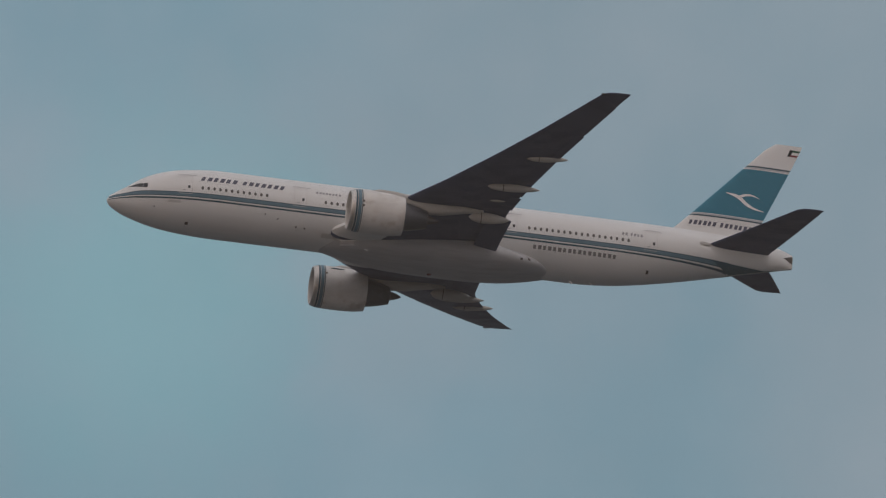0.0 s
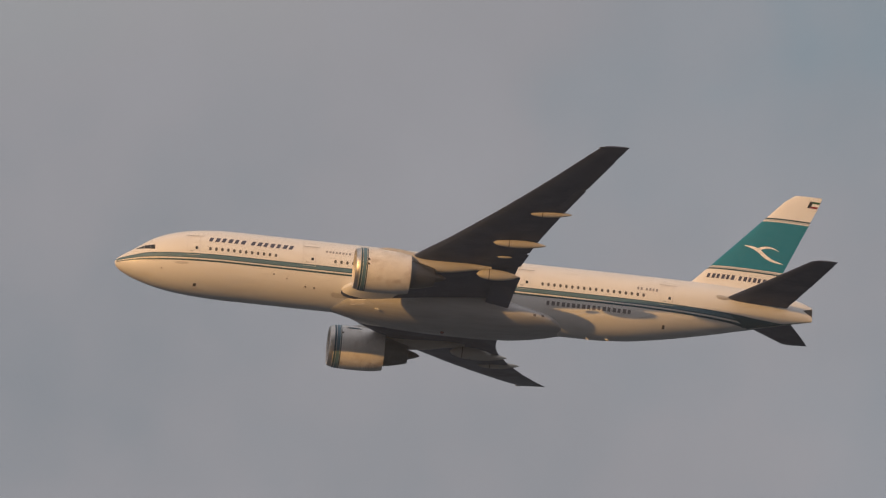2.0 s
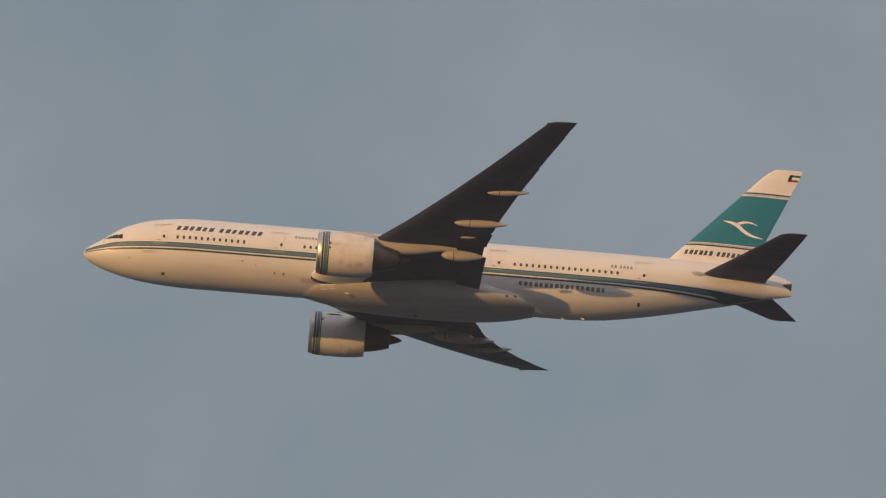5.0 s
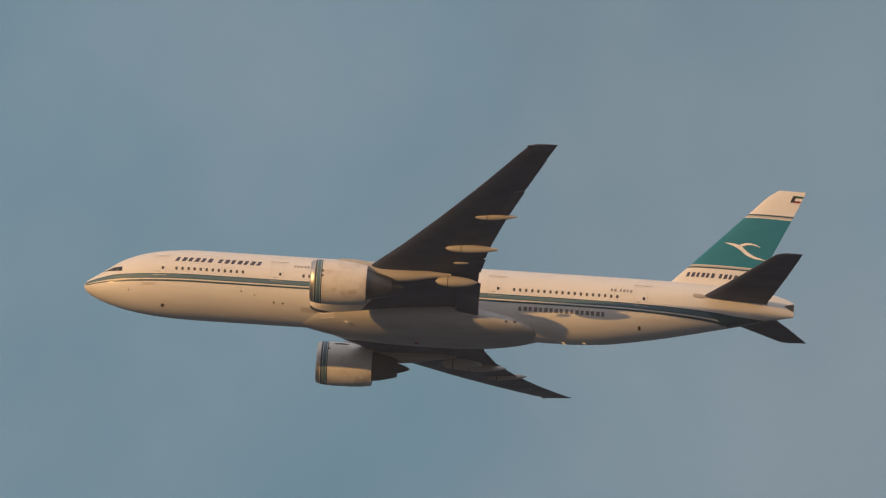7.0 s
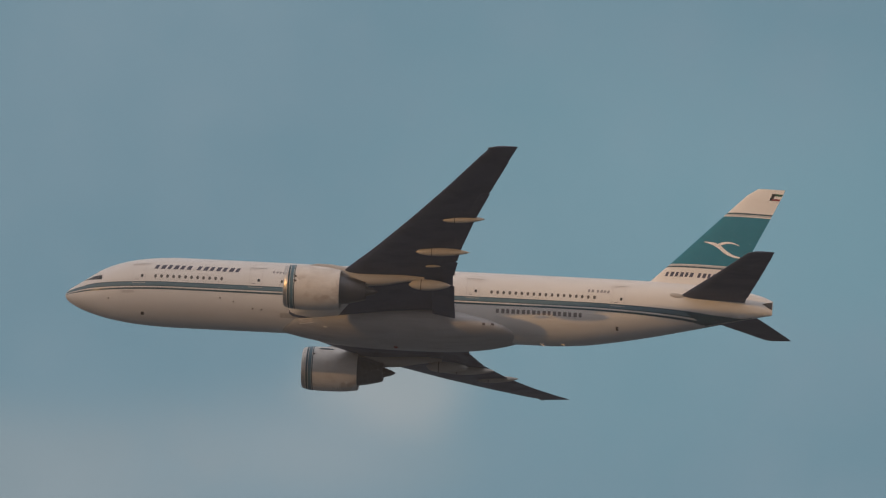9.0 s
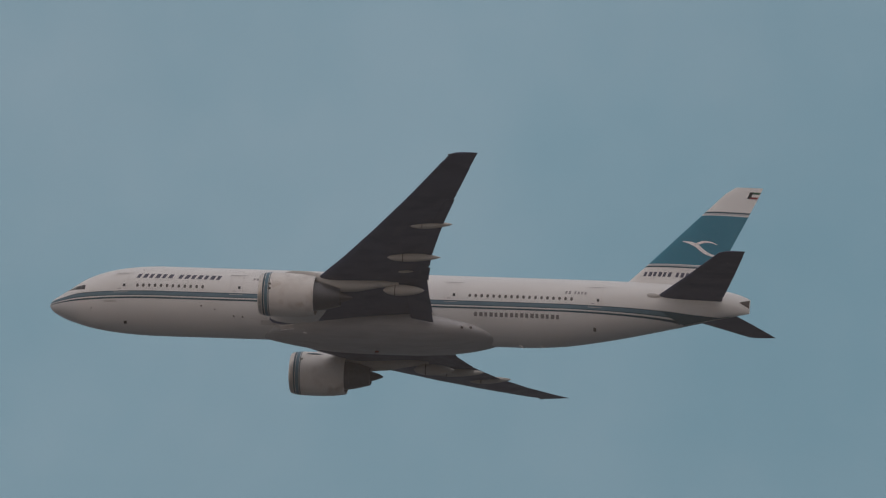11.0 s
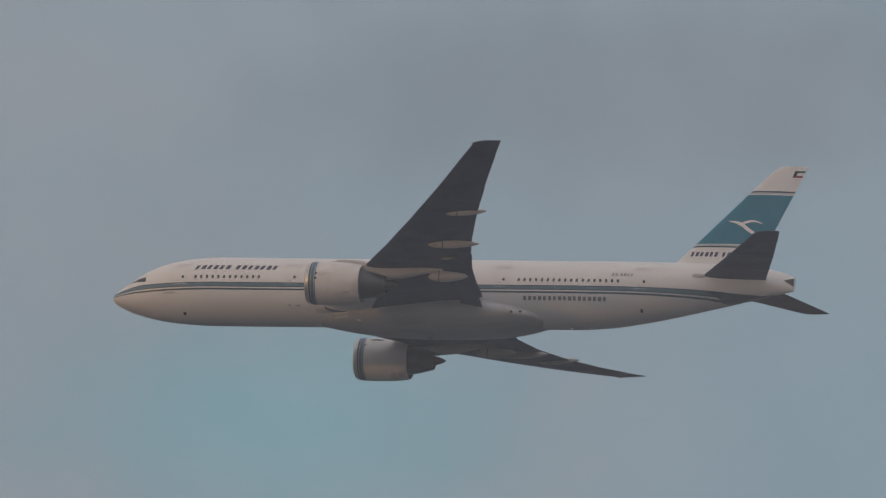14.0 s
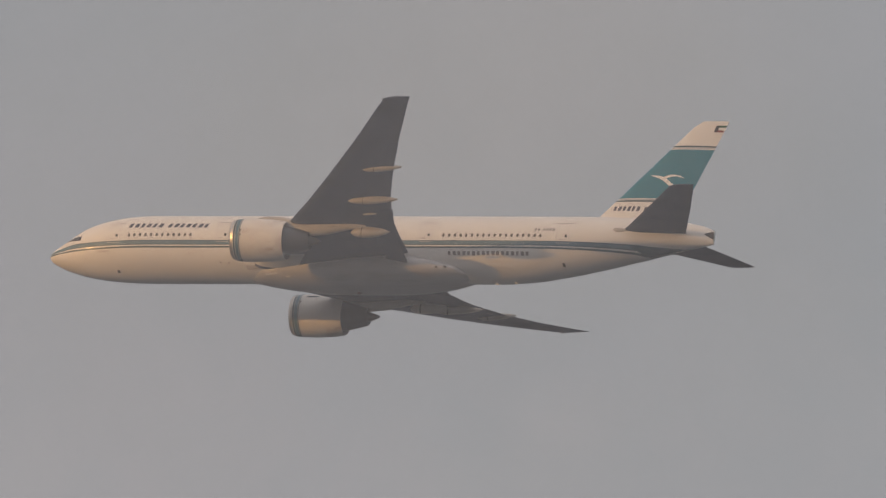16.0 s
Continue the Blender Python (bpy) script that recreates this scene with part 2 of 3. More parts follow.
def decal(points_2d, off=0.02, side=-1, place=skin):
    """A plate of paint: rows of (x, z) that form a grid, laid on the skin."""
    bm = bmesh.new()
    rows = [[bm.verts.new(place(x, z, off, side)) for x, z in r] for r in points_2d]
    for a, b in zip(rows, rows[1:]):
        for i in range(len(a) - 1):
            bm.faces.new((a[i], a[i + 1], b[i + 1], b[i]))
    return bm


def slab(x0, x1, z0, z1, slant=0.0, nx=2, nz=2, off=0.02, side=-1, place=skin):
    return decal([[(x0 + (x1 - x0) * i / nx + slant * (z0 + (z1 - z0) * k / nz - z0), z0 + (z1 - z0) * k / nz) for i in range(nx + 1)] for k in range(nz + 1)], off, side, place)


def merge(pieces):
    bm = bmesh.new()
    for p in pieces:
        me = bpy.data.meshes.new("piece")
        p.to_mesh(me)
        p.free()
        bm.from_mesh(me)
        bpy.data.meshes.remove(me)
    return bm


def foil(le, chord, thick, up, camber=0.015, twist=0.0, n=15):
    """A closed aerofoil loop from its leading edge: chord runs aft, thickness along up."""
    top, low = [], []
    for i in range(n):
        u = 0.5 * (1 - math.cos(math.pi * i / (n - 1)))
        t = 5 * thick * (0.2969 * math.sqrt(u) - 0.126 * u - 0.3516 * u * u + 0.2843 * u**3 - 0.1020 * u**4)
        c = camber * 4 * u * (1 - u)
        for lst, w in ((top, c + t), (low, c - t)):
            x, z = u * chord, w * chord
            lst.append(Vector(le) + Vector((x * math.cos(twist) + z * math.sin(twist), 0, 0)) + Vector(up) * (z * math.cos(twist) - x * math.sin(twist)))
    return top + low[-2:0:-1]


# half span, leading edge, trailing edge, height, thickness
WING = [(2.0, 19.9, 34.9, -1.95, 0.135), (3.1, 20.75, 34.9, -1.90, 0.13), (6.5, 23.1, 35.05, -1.55, 0.118), (10.0, 25.55, 35.3, -1.08, 0.108), (14.0, 28.5, 36.15, -0.42, 0.10),
        (19.0, 32.05, 37.7, 0.58, 0.098), (24.0, 35.55, 39.6, 1.72, 0.096), (28.5, 38.6, 41.45, 2.85, 0.094), (30.2, 39.75, 42.2, 3.30, 0.088), (30.42, 40.2, 42.3, 3.36, 0.05)]
TAILPLANE = [(0.6, 53.6, 60.3, 1.15, 0.11), (1.6, 54.45, 60.5, 1.25, 0.10), (6.0, 57.9, 62.05, 1.80, 0.095), (10.4, 61.2, 63.5, 2.34, 0.09), (10.72, 61.75, 63.62, 2.38, 0.05)]
# height, leading edge, trailing edge, thickness
FIN = [(2.2, 50.6, 58.7, 0.105), (3.1, 51.55, 59.05, 0.10), (5.08, 53.43, 59.9, 0.098), (9.9, 57.85, 61.95, 0.095), (12.05, 59.82, 62.85, 0.09), (12.52, 60.55, 62.98, 0.06)]


def table_at(table, s):
    s = max(table[0][0], min(table[-1][0], s))
    k = max(i for i in range(len(table) - 1) if table[i][0] <= s)
    a, b = table[k], table[k + 1]
    u = (s - a[0]) / (b[0] - a[0])
    return [p + (q - p) * u for p, q in zip(a, b)][1:]


WASH = -0.045   # the wings' trailing edges ride high


def plane_loops(table, side, spans, grow=0.0, twist=WASH):
    out = []
    for s in spans:
        le, te, z, th = table_at(table, s)
        c = te - le
        out.append(foil((le - grow, side * s, z), c + 2 * grow, th * (1 + 3 * grow / c), (0, 0, 1), 0.012, twist))
    return out


def fin_loops(z0, z1, grow=0.0, n=8):
    out = []
    for i in range(n + 1):
        z = z0 + (z1 - z0) * i / n
        le, te, th = table_at(FIN, z)
        out.append(foil((le - grow, 0, z), te - le + 2 * grow, th + 2 * grow / (te - le), (0, 1, 0), 0.0))
    return out


def fin_skin(x, z, off=0.02, side=-1):
    le, te, th = table_at(FIN, z)
    c = te - le
    u = max(0.0, min(1.0, (x - le) / c))
    t = 5 * th * (0.2969 * math.sqrt(u) - 0.126 * u - 0.3516 * u * u + 0.2843 * u**3 - 0.1020 * u**4) * c
    return Vector((x, side * (t + off), z))


def lathe(rows, cx, cy, cz, n=48, droop=0.0):
    """Rings round an axis that runs aft: rows of (x, radius)."""
    return [[(cx + x, cy + r * math.cos(2 * math.pi * i / n), cz + r * math.sin(2 * math.pi * i / n) + droop * x) for i in range(n)] for x, r in rows]


def pod(x0, x1, y, z0, z1, w, h, n=14, sides=16, rise=0.0):
    """A slim canoe-shaped fairing from x0 to x1 whose keel line runs from z0 to z1."""
    loops = []
    for i in range(n + 1):
        u = i / n
        s = max(0.02, (math.sin(math.pi * u ** 0.8)) ** 0.6)
        cx, cz = x0 + (x1 - x0) * u, z0 + (z1 - z0) * u
        loops.append([(cx, y + w * s * math.cos(2 * math.pi * k / sides), cz + h * s * math.sin(2 * math.pi * k / sides)) for k in range(sides)])
    return loft(loops)


def letter_bars(parent, place, x0, x1, z, h, letters, mat, slant, spaces):
    """Lettering as plain slanted bars, one part a letter."""
    w = (x1 - x0) / (letters + 0.6 * len(spaces))
    at = x0
    for i in range(letters):
        if i in spaces:
            at += 0.6 * w
        bar = slab(at, at + (0.56 + 0.10 * (i % 2)) * w, z - h / 2, z + h / 2, slant, 2, 3, 0.016, -1, place)
        part("letter_bar", bar, mat, parent)
        at += w


# belly fairing: station, half width, lowest height
FAIRING_ROWS = [(19.2, 0.9, -3.05), (21.5, 2.1, -3.38), (23.5, 2.7, -3.62), (26, 3.15, -3.80), (29, 3.36, -3.84), (33, 3.40, -3.82), (35.5, 3.26, -3.68), (37.5, 2.86, -3.44), (39.2, 2.1, -3.2), (40.6, 1.05, -3.02)]


def fairing_at(x):
    w, zb = lerp_table(FAIRING_ROWS, x)
    zt = -0.9 - 1.3 * max(0.0, (x - 34.5) / 6.1) - 0.8 * max(0.0, (23.0 - x) / 3.8)
    return w, (zt + zb) / 2, (zt - zb) / 2


def fairing_skin(x, z, off=0.02, side=-1):
    """A place on the belly fairing's or the fuselage's side, whichever lies further out."""
    w, zc, hz = fairing_at(x)
    s = min(0.999, abs((z - zc) / hz)) ** (1 / 0.9)
    y = w * math.sqrt(1 - s * s) ** 0.9
    return Vector((x, side * (max(y, -skin(x, z, 0.0).y) + off), z))


# ---------------------------------------------------------------- the airliner
def fuselage(plane):
    n = 96
    xs = [0, .03, .07, .12, .2, .3, .4, .55, .7, .9, 1.1, 1.35, 1.6, 1.9, 2.2, 2.5, 2.9, 3.3, 3.7, 4.2, 4.8, 5.5, 6.2, 7, 8, 9, 10, 11] + [12 + i for i in range(31)]
    xs += [43 + 0.5 * i for i in range(40)] + [62.75]
    loops = []
    for x in xs:
        zc, hz, hw = hull(x)
        loops.append([(x, hw * math.cos(2 * math.pi * i / n), zc + hz * math.sin(2 * math.pi * i / n)) for i in range(n)])
    body = part("fuselage", loft(loops), WHITE, plane, "white painted fuselage with faint panel seams")

    # wing-to-body fairing under the belly
    loops = []
    for i in range(46):
        x = FAIRING_ROWS[0][0] + (FAIRING_ROWS[-1][0] - FAIRING_ROWS[0][0]) * i / 45
        w, zc, hz = fairing_at(x)
        lp = []
        for k in range(48):
            a = 2 * math.pi * k / 48
            c, s = math.cos(a), math.sin(a)
            lp.append((x, w * math.copysign(abs(c) ** 0.9, c), zc + hz * math.copysign(abs(s) ** 0.9, s)))
        loops.append(lp)
    fairing = part("belly_fairing", loft(loops), SHADEBELLY, body, "white belly fairing, coloured greyer for shade, with grime")
    # air scoop with a pale rim, dark drain spots and a glint built as a white pod
    scoop = part("air_scoop", slab(21.2, 22.4, -2.95, -2.70, -0.2, 4, 2, 0.02, -1, fairing_skin), FRAME, fairing, "shallow air scoop")
    part("scoop_rim", slab(21.1, 22.5, -2.69, -2.63, -0.2, 4, 1, 0.025, -1, fairing_skin), PALE, scoop)
    part("scoop_rim", slab(21.2, 22.5, -3.01, -2.96, -0.2, 4, 1, 0.025, -1, fairing_skin), PALE, scoop)
    for x, z in ((37.5, -2.62), (38.25, -2.5)):
        part("drain_spot", slab(x, x + 0.24, z - 0.1, z + 0.1, 0, 2, 2, 0.02, -1, fairing_skin), SOOT, fairing)
    part("belly_glint", pod(23.3, 23.75, -2.25, -3.36, -3.42, 0.05, 0.07, 6, 8), PALE, fairing, "small white pod in place of a bright glint")

    # cheatline: a wide band, dark edge lines and a thin line below a white gap
    for side in (-1, 1):
        for name, z0, z1, mat in (("stripe_edge", -0.26, -0.19, NAVY), ("stripe", -0.56, -0.26, BAND), ("stripe_edge", -0.62, -0.56, NAVY), ("pinstripe", -0.89, -0.74, NAVY)):
            grid = []
            for i in range(150):
                x = 0.12 + 56.6 * (i / 149) ** 1.15
                pinch = min(1.0, 0.45 + x / 5)
                zc = -0.51 - 0.2 * max(0.0, 1 - x / 2.5) + 0.010 * max(0.0, x - 45)
                grid.append([(x, zc + (z0 + (z1 - z0) * k / 3 + 0.53) * pinch) for k in range(4)])
            part(name, decal(grid, 0.012, side), mat, body)

        keel = []
        for i in range(40):
            x = 55.2 + 5.8 * i / 39
            zc, hz, hw = hull(x)
            low = zc - hz * 0.9995
            up = lerp_table([(55.2, -0.07), (57.0, -0.07), (58.6, -0.03), (60.0, 0.05), (61.0, 0.25)], x)[0]
            up = max(low + 0.002, up)
            share = 0.05 + 0.95 * min(1.0, (x - 55.2) / 1.7)
            keel.append([(x, up + (low - up) * share * k / 8) for k in range(9)])
        part("tail_stripe", decal(keel, 0.02, side), DEEP, body, "dark teal paint under the tail")
    # cockpit glazing: raked panes on both sides
    for side in (-1, 1):
        for x0, x1 in ((1.72, 2.42), (2.44, 2.95), (2.97, 3.35)):
            grid = []
            for i in range(7):
                x = x0 + (x1 - x0) * i / 6
                zc, hz, hw = hull(x)
                zl = 0.32 - 0.11 * (x - 1.72)
                zh = min(zc + hz * 0.97, 0.62, 0.36 + 0.32 * (x - 1.72))
                grid.append([(x, zl + (zh - zl) * k / 5) for k in range(6)])
            part("cockpit_window", decal(grid, 0.015, side), GLASS, body, "dark cockpit pane")
    # cabin windows: rounded upright panes
    xs = [8.2 + 0.535 * i for i in range(12)] + [19.45 + 0.535 * i for i in range(9)] + [38.1 + 0.537 * i for i in range(18)]
    for x in xs:
        bm = bmesh.new()
        vs = []
        for k in range(12):
            a = 2 * math.pi * k / 12
            c, s = math.cos(a), math.sin(a)
            vs.append(bm.verts.new(skin(x + 0.12 * math.copysign(abs(c) ** 0.85, c), 0.34 + 0.175 * math.copysign(abs(s) ** 0.85, s), 0.012)))
        bm.faces.new(vs)
        part("cabin_window", bm, PANE, body)
    # doors: outline seams, a small pane and a handle
    for x0, x1 in ((6.15, 7.3), (16.55, 17.7), (35.85, 37.0), (48.75, 49.9)):
        z0, z1, w = -0.32, 1.55, 0.035
        rim = merge([slab(x0, x0 + w, z0, z1, 0, 1, 10), slab(x1 - w, x1, z0, z1, 0, 1, 10), slab(x0 + w, x1 - w, z1 - w, z1, 0, 6, 1), slab(x0 + w, x1 - w, z0, z0 + w, 0, 6, 1)])
        door = part("cabin_door", rim, FRAME, body, "door outline seam")
        part("door_window", slab(x1 - 0.42, x1 - 0.20, 0.22, 0.50, 0, 2, 2), GLASS, door)
        part("door_handle", slab(x0 + 0.25, x0 + 0.55, -0.02, 0.06, 0, 2, 1), FADED, door)
        part("door_step", slab(x0 - 0.1, x1 + 0.35, z1 + 0.10, z1 + 0.16, 0, 3, 1), FADED, door)

    # lettering as plain slanted bars
    def bars(x0, x1, z, h, letters, mat, slant=0.25, spaces=()):
        letter_bars(body, skin, x0, x1, z, h, letters, mat, slant, spaces)
    bars(8.0, 15.75, 1.33, 0.46, 13, INK, 0.45, (6,))
    bars(38.6, 46.4, -1.30, 0.34, 17, BROWNINK, 0.0)
    bars(46.6, 48.6, 0.98, 0.30, 6, FADED, 0.1, (2,))
    bars(18.55, 20.9, 1.28, 0.24, 8, FADED, 0.1)
    # small fittings seen along the lower flank
    for x, z, w, h in ((7.0, -2.62, 0.36, 0.22), (49.2, -1.95, 0.30, 0.30), (14.0, -1.35, 0.16, 0.16), (15.2, -1.6, 0.14, 0.14), (16.9, -2.05, 0.20, 0.14), (17.7, -2.08, 0.20, 0.14), (4.0, -1.55, 0.14, 0.14)):
        part("vent", slab(x, x + 0.8 * w, z - 0.4 * h, z + 0.4 * h), SOOT, body)
    part("service_panel", slab(5.2, 6.35, -1.18, -0.98, 0, 4, 1), FRAME, body)
    part("service_panel", slab(19.4, 21.0, -2.55, -2.25, 0, 4, 2), FRAME, body)
    for x, h in ((42.5, 0.27), (44.3, 0.18)):
        zb = hull(x)[0] - hull(x)[1]
        part("blade_antenna", loft([foil((x - 0.18 + 0.42 * k / 3, 0, zb + 0.03 - h * k / 3), 0.42 - 0.26 * k / 3, 0.14, (0, 1, 0), 0, 0, 7) for k in range(4)]), PALE, body, "white blade antenna")
    part("beacon", pod(29.5, 29.95, 0, -4.12, -4.12, 0.12, 0.12, 6, 8), REDLENS, body, "red beacon lens")
    # exhaust of the auxiliary power unit in the tail tip
    for side in (-1, 1):
        grid = [[(61.85 + 0.88 * i / 6, 1.42 + (-0.42 + 0.80 * k / 4) * i / 6) for k in range(5)] for i in range(7)]
        part("tail_exhaust", decal(grid, 0.02, side), SOOT, body, "dark wedge-shaped exhaust opening")
    return body


def wings(plane):
    for side in (-1, 1):
        spans = [2.0, 3.1, 4.8, 6.5, 8.2, 10, 12, 14, 16.5, 19, 21.5, 24, 26.3, 28.5, 30.2, 30.42]
        wing = part("wing", loft(plane_loops(WING, side, spans)), SHADEWING, plane, "swept grey wing, coloured near-black for its shaded underside")

        # white glove round the leading edge at the root
        glove = [[lp[28 - i] for i in (5, 4, 3, 2, 1)] + lp[:5] for lp in plane_loops(WING, side, [2.4, 3.1, 3.8, 4.5, 5.0], 0.03)]
        part("root_glove", loft(glove, caps=False, closed=False), WHITE, wing, "white painted root of the leading edge")

        # movable surfaces: span from, to, share of chord, drop, setting aft
        for name, s0, s1, share, drop, aft in (("inboard_flap", 3.4, 9.4, 0.17, 0.20, 0.25), ("flaperon", 9.6, 11.9, 0.15, 0.04, 0.15), ("outboard_flap", 12.2, 23.3, 0.20, 0.03, 0.08), ("aileron", 23.6, 28.2, 0.22, 0.01, 0.03)):
            loops = []
            for i in range(7):
                s = s0 + (s1 - s0) * i / 6
                le, te, z, th = table_at(WING, s)
                c = (te - le) * share if name != "inboard_flap" else 2.1
                rise = -WASH * (te - le - c) if name != "inboard_flap" else 0.0
                loops.append(foil((te - c + aft, side * s, z + rise - 0.02 - drop * 0.8), c, 0.07, (0, 0, 1), 0.02, drop + (WASH if rise else 0.0)))
            part(name, loft(loops), SHADEWING, wing)
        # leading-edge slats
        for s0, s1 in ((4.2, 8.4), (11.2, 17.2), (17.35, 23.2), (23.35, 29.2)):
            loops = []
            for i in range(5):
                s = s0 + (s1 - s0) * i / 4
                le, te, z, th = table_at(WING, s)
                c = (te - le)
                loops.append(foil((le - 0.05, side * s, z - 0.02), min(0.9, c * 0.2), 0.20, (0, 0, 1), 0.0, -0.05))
            part("slat", loft(loops), SHADEWING, wing)
        # flap-track fairings
        for x0, x1, y, w, h, z0, z1 in ((34.9, 38.75, 19.25, 0.26, 0.32, 0.62, 0.88), (32.3, 37.1, 14.3, 0.30, 0.38, -0.56, -0.40), (31.45, 35.2, 9.9, 0.42, 0.50, -1.98, -1.92), (33.0, 34.4, 11.9, 0.12, 0.11, -0.98, -0.9)):
            canoe = part("flap_track_fairing", pod(x0, x1, side * y, z0, z1, w, h), FAIRING, wing, "pale canoe fairing")
            if h > 0.2:
                u = 0.30
                g = 1.03 * math.sin(math.pi * u ** 0.8) ** 0.6
                ring = [[(x0 + (x1 - x0) * u + e, side * y + g * w * math.cos(2 * math.pi * k / 16), z0 + (z1 - z0) * u + g * h * math.sin(2 * math.pi * k / 16)) for k in range(16)] for e in (-0.035, 0.035)]
                part("fairing_seam", loft(ring, caps=False), SOOT, canoe)
        le, te, z, th = table_at(WING, 30.0)
        part("wingtip_light", pod(le - 0.05, le + 0.5, side * 30.25, z + 0.02, z + 0.02, 0.08, 0.08, 6, 8), GLASS, wing)


def engines(plane):
    for side in (-1, 1):
        cx, cy, cz = 20.58, side * 9.83, -2.70
        outer = [(0.0, 1.64), (-0.04, 1.70), (0.02, 1.77), (0.2, 1.84), (0.6, 1.91), (1.2, 1.95), (2.2, 1.96), (3.2, 1.93), (4.0, 1.87), (4.9, 1.72), (4.91, 1.66), (4.0, 1.60), (3.0, 1.58), (1.4, 1.56), (0.4, 1.57), (0.1, 1.60), (0.0, 1.64)]
        cowl = part("engine", loft(lathe(outer, cx, cy, cz, 64, -0.012), caps=False), COWL, plane, "white fan cowl with worn brownish stains")
        part("inlet_lip", loft(lathe([(0.12, 1.605), (0.02, 1.64), (-0.055, 1.70), (0.0, 1.775), (0.14, 1.83), (0.3, 1.868)], cx, cy, cz, 64, -0.012), caps=False), LIP, cowl, "polished metal inlet lip")
        for name, x0, x1, mat in (("cowl_stripe", 0.36, 0.52, NAVY), ("cowl_stripe", 0.56, 0.86, BAND), ("cowl_stripe", 0.90, 0.98, NAVY)):
            def rad(x):
                return lerp_table([(a, b) for a, b in outer[2:10]], x)[0]
            part(name, loft(lathe([(x0, rad(x0) + 0.012), ((x0 + x1) / 2, rad((x0 + x1) / 2) + 0.012), (x1, rad(x1) + 0.012)], cx, cy, cz, 64, -0.012), caps=False), mat, cowl)
        for a in ((radians(172), radians(185)) if side < 0 else (radians(160),)):
            r = 1.965
            q = [(cx + x, cy + r * math.cos(a + d), cz + r * math.sin(a + d)) for x, d in ((0.9, -0.05), (1.15, -0.05), (1.15, 0.05), (0.9, 0.05))]
            bm = bmesh.new()
            bm.faces.new([bm.verts.new(p) for p in q])
            part("cowl_latch", bm, SOOT, cowl)
        part("fan_disc", loft(lathe([(1.35, 1.57), (1.40, 0.55)], cx, cy, cz, 48), caps=False), HOLE, cowl, "dark fan disc")
        part("spinner", loft(lathe([(0.75, 0.03), (0.9, 0.22), (1.15, 0.42), (1.40, 0.56)], cx, cy, cz, 32)), CORE, cowl)
        for k in range(22):
            a = 2 * math.pi * k / 22
            e, t = Vector((0, math.cos(a), math.sin(a))), Vector((0, -math.sin(a), math.cos(a)))
            o = Vector((cx, cy, cz))
            q = [o + e * r + t * w + Vector((x, 0, 0)) for r, w, x in ((0.5, -0.05, 1.18), (1.0, -0.12, 1.12), (1.55, -0.20, 1.16), (1.55, 0.14, 1.36), (1.0, 0.12, 1.36), (0.5, 0.06, 1.36))]
            bm = bmesh.new()
            bm.faces.new([bm.verts.new(p) for p in q])
            part("fan_blade", bm, CORE, cowl)
        part("core_cowl", loft(lathe([(3.6, 1.36), (4.75, 1.32), (5.6, 1.20), (6.5, 0.98), (7.1, 0.80), (7.12, 0.74), (6.2, 0.7)], cx, cy, cz, 48, -0.012)), NOZZLE, cowl, "grey metal core cowl")
        part("exhaust_plug", loft(lathe([(6.2, 0.52), (7.1, 0.46), (7.8, 0.25), (8.2, 0.05)], cx, cy, cz, 32, -0.012)), CORE, cowl)
        # strake on the inboard shoulder
        a0 = radians(55 if side < 0 else 137)
        part("nacelle_strake", pod(cx + 1.4, cx + 2.8, cy + 1.93 * math.cos(a0), cz + 1.93 * math.sin(a0), cz + 1.93 * math.sin(a0), 0.10, 0.10, 8, 8), NAVY, cowl)
        # pylon: a slab that rises from the cowl to the wing
        loops = []
        for x, zl, zh, w in ((22.2, -0.95, -0.72, 0.06), (23.2, -1.1, -0.42, 0.28), (24.6, -1.35, -0.45, 0.42), (26.0, -1.95, -0.65, 0.5), (27.6, -2.3, -0.85, 0.52), (29.2, -2.15, -1.0, 0.46), (31.0, -1.75, -1.1, 0.30), (32.8, -1.5, -1.2, 0.06)):
            loops.append([(x, cy + w * math.cos(2 * math.pi * k / 16), (zl + zh) / 2 + (zh - zl) / 2 * math.sin(2 * math.pi * k / 16)) for k in range(16)])
        part("pylon", loft(loops), FAIRING, cowl, "pale engine pylon")


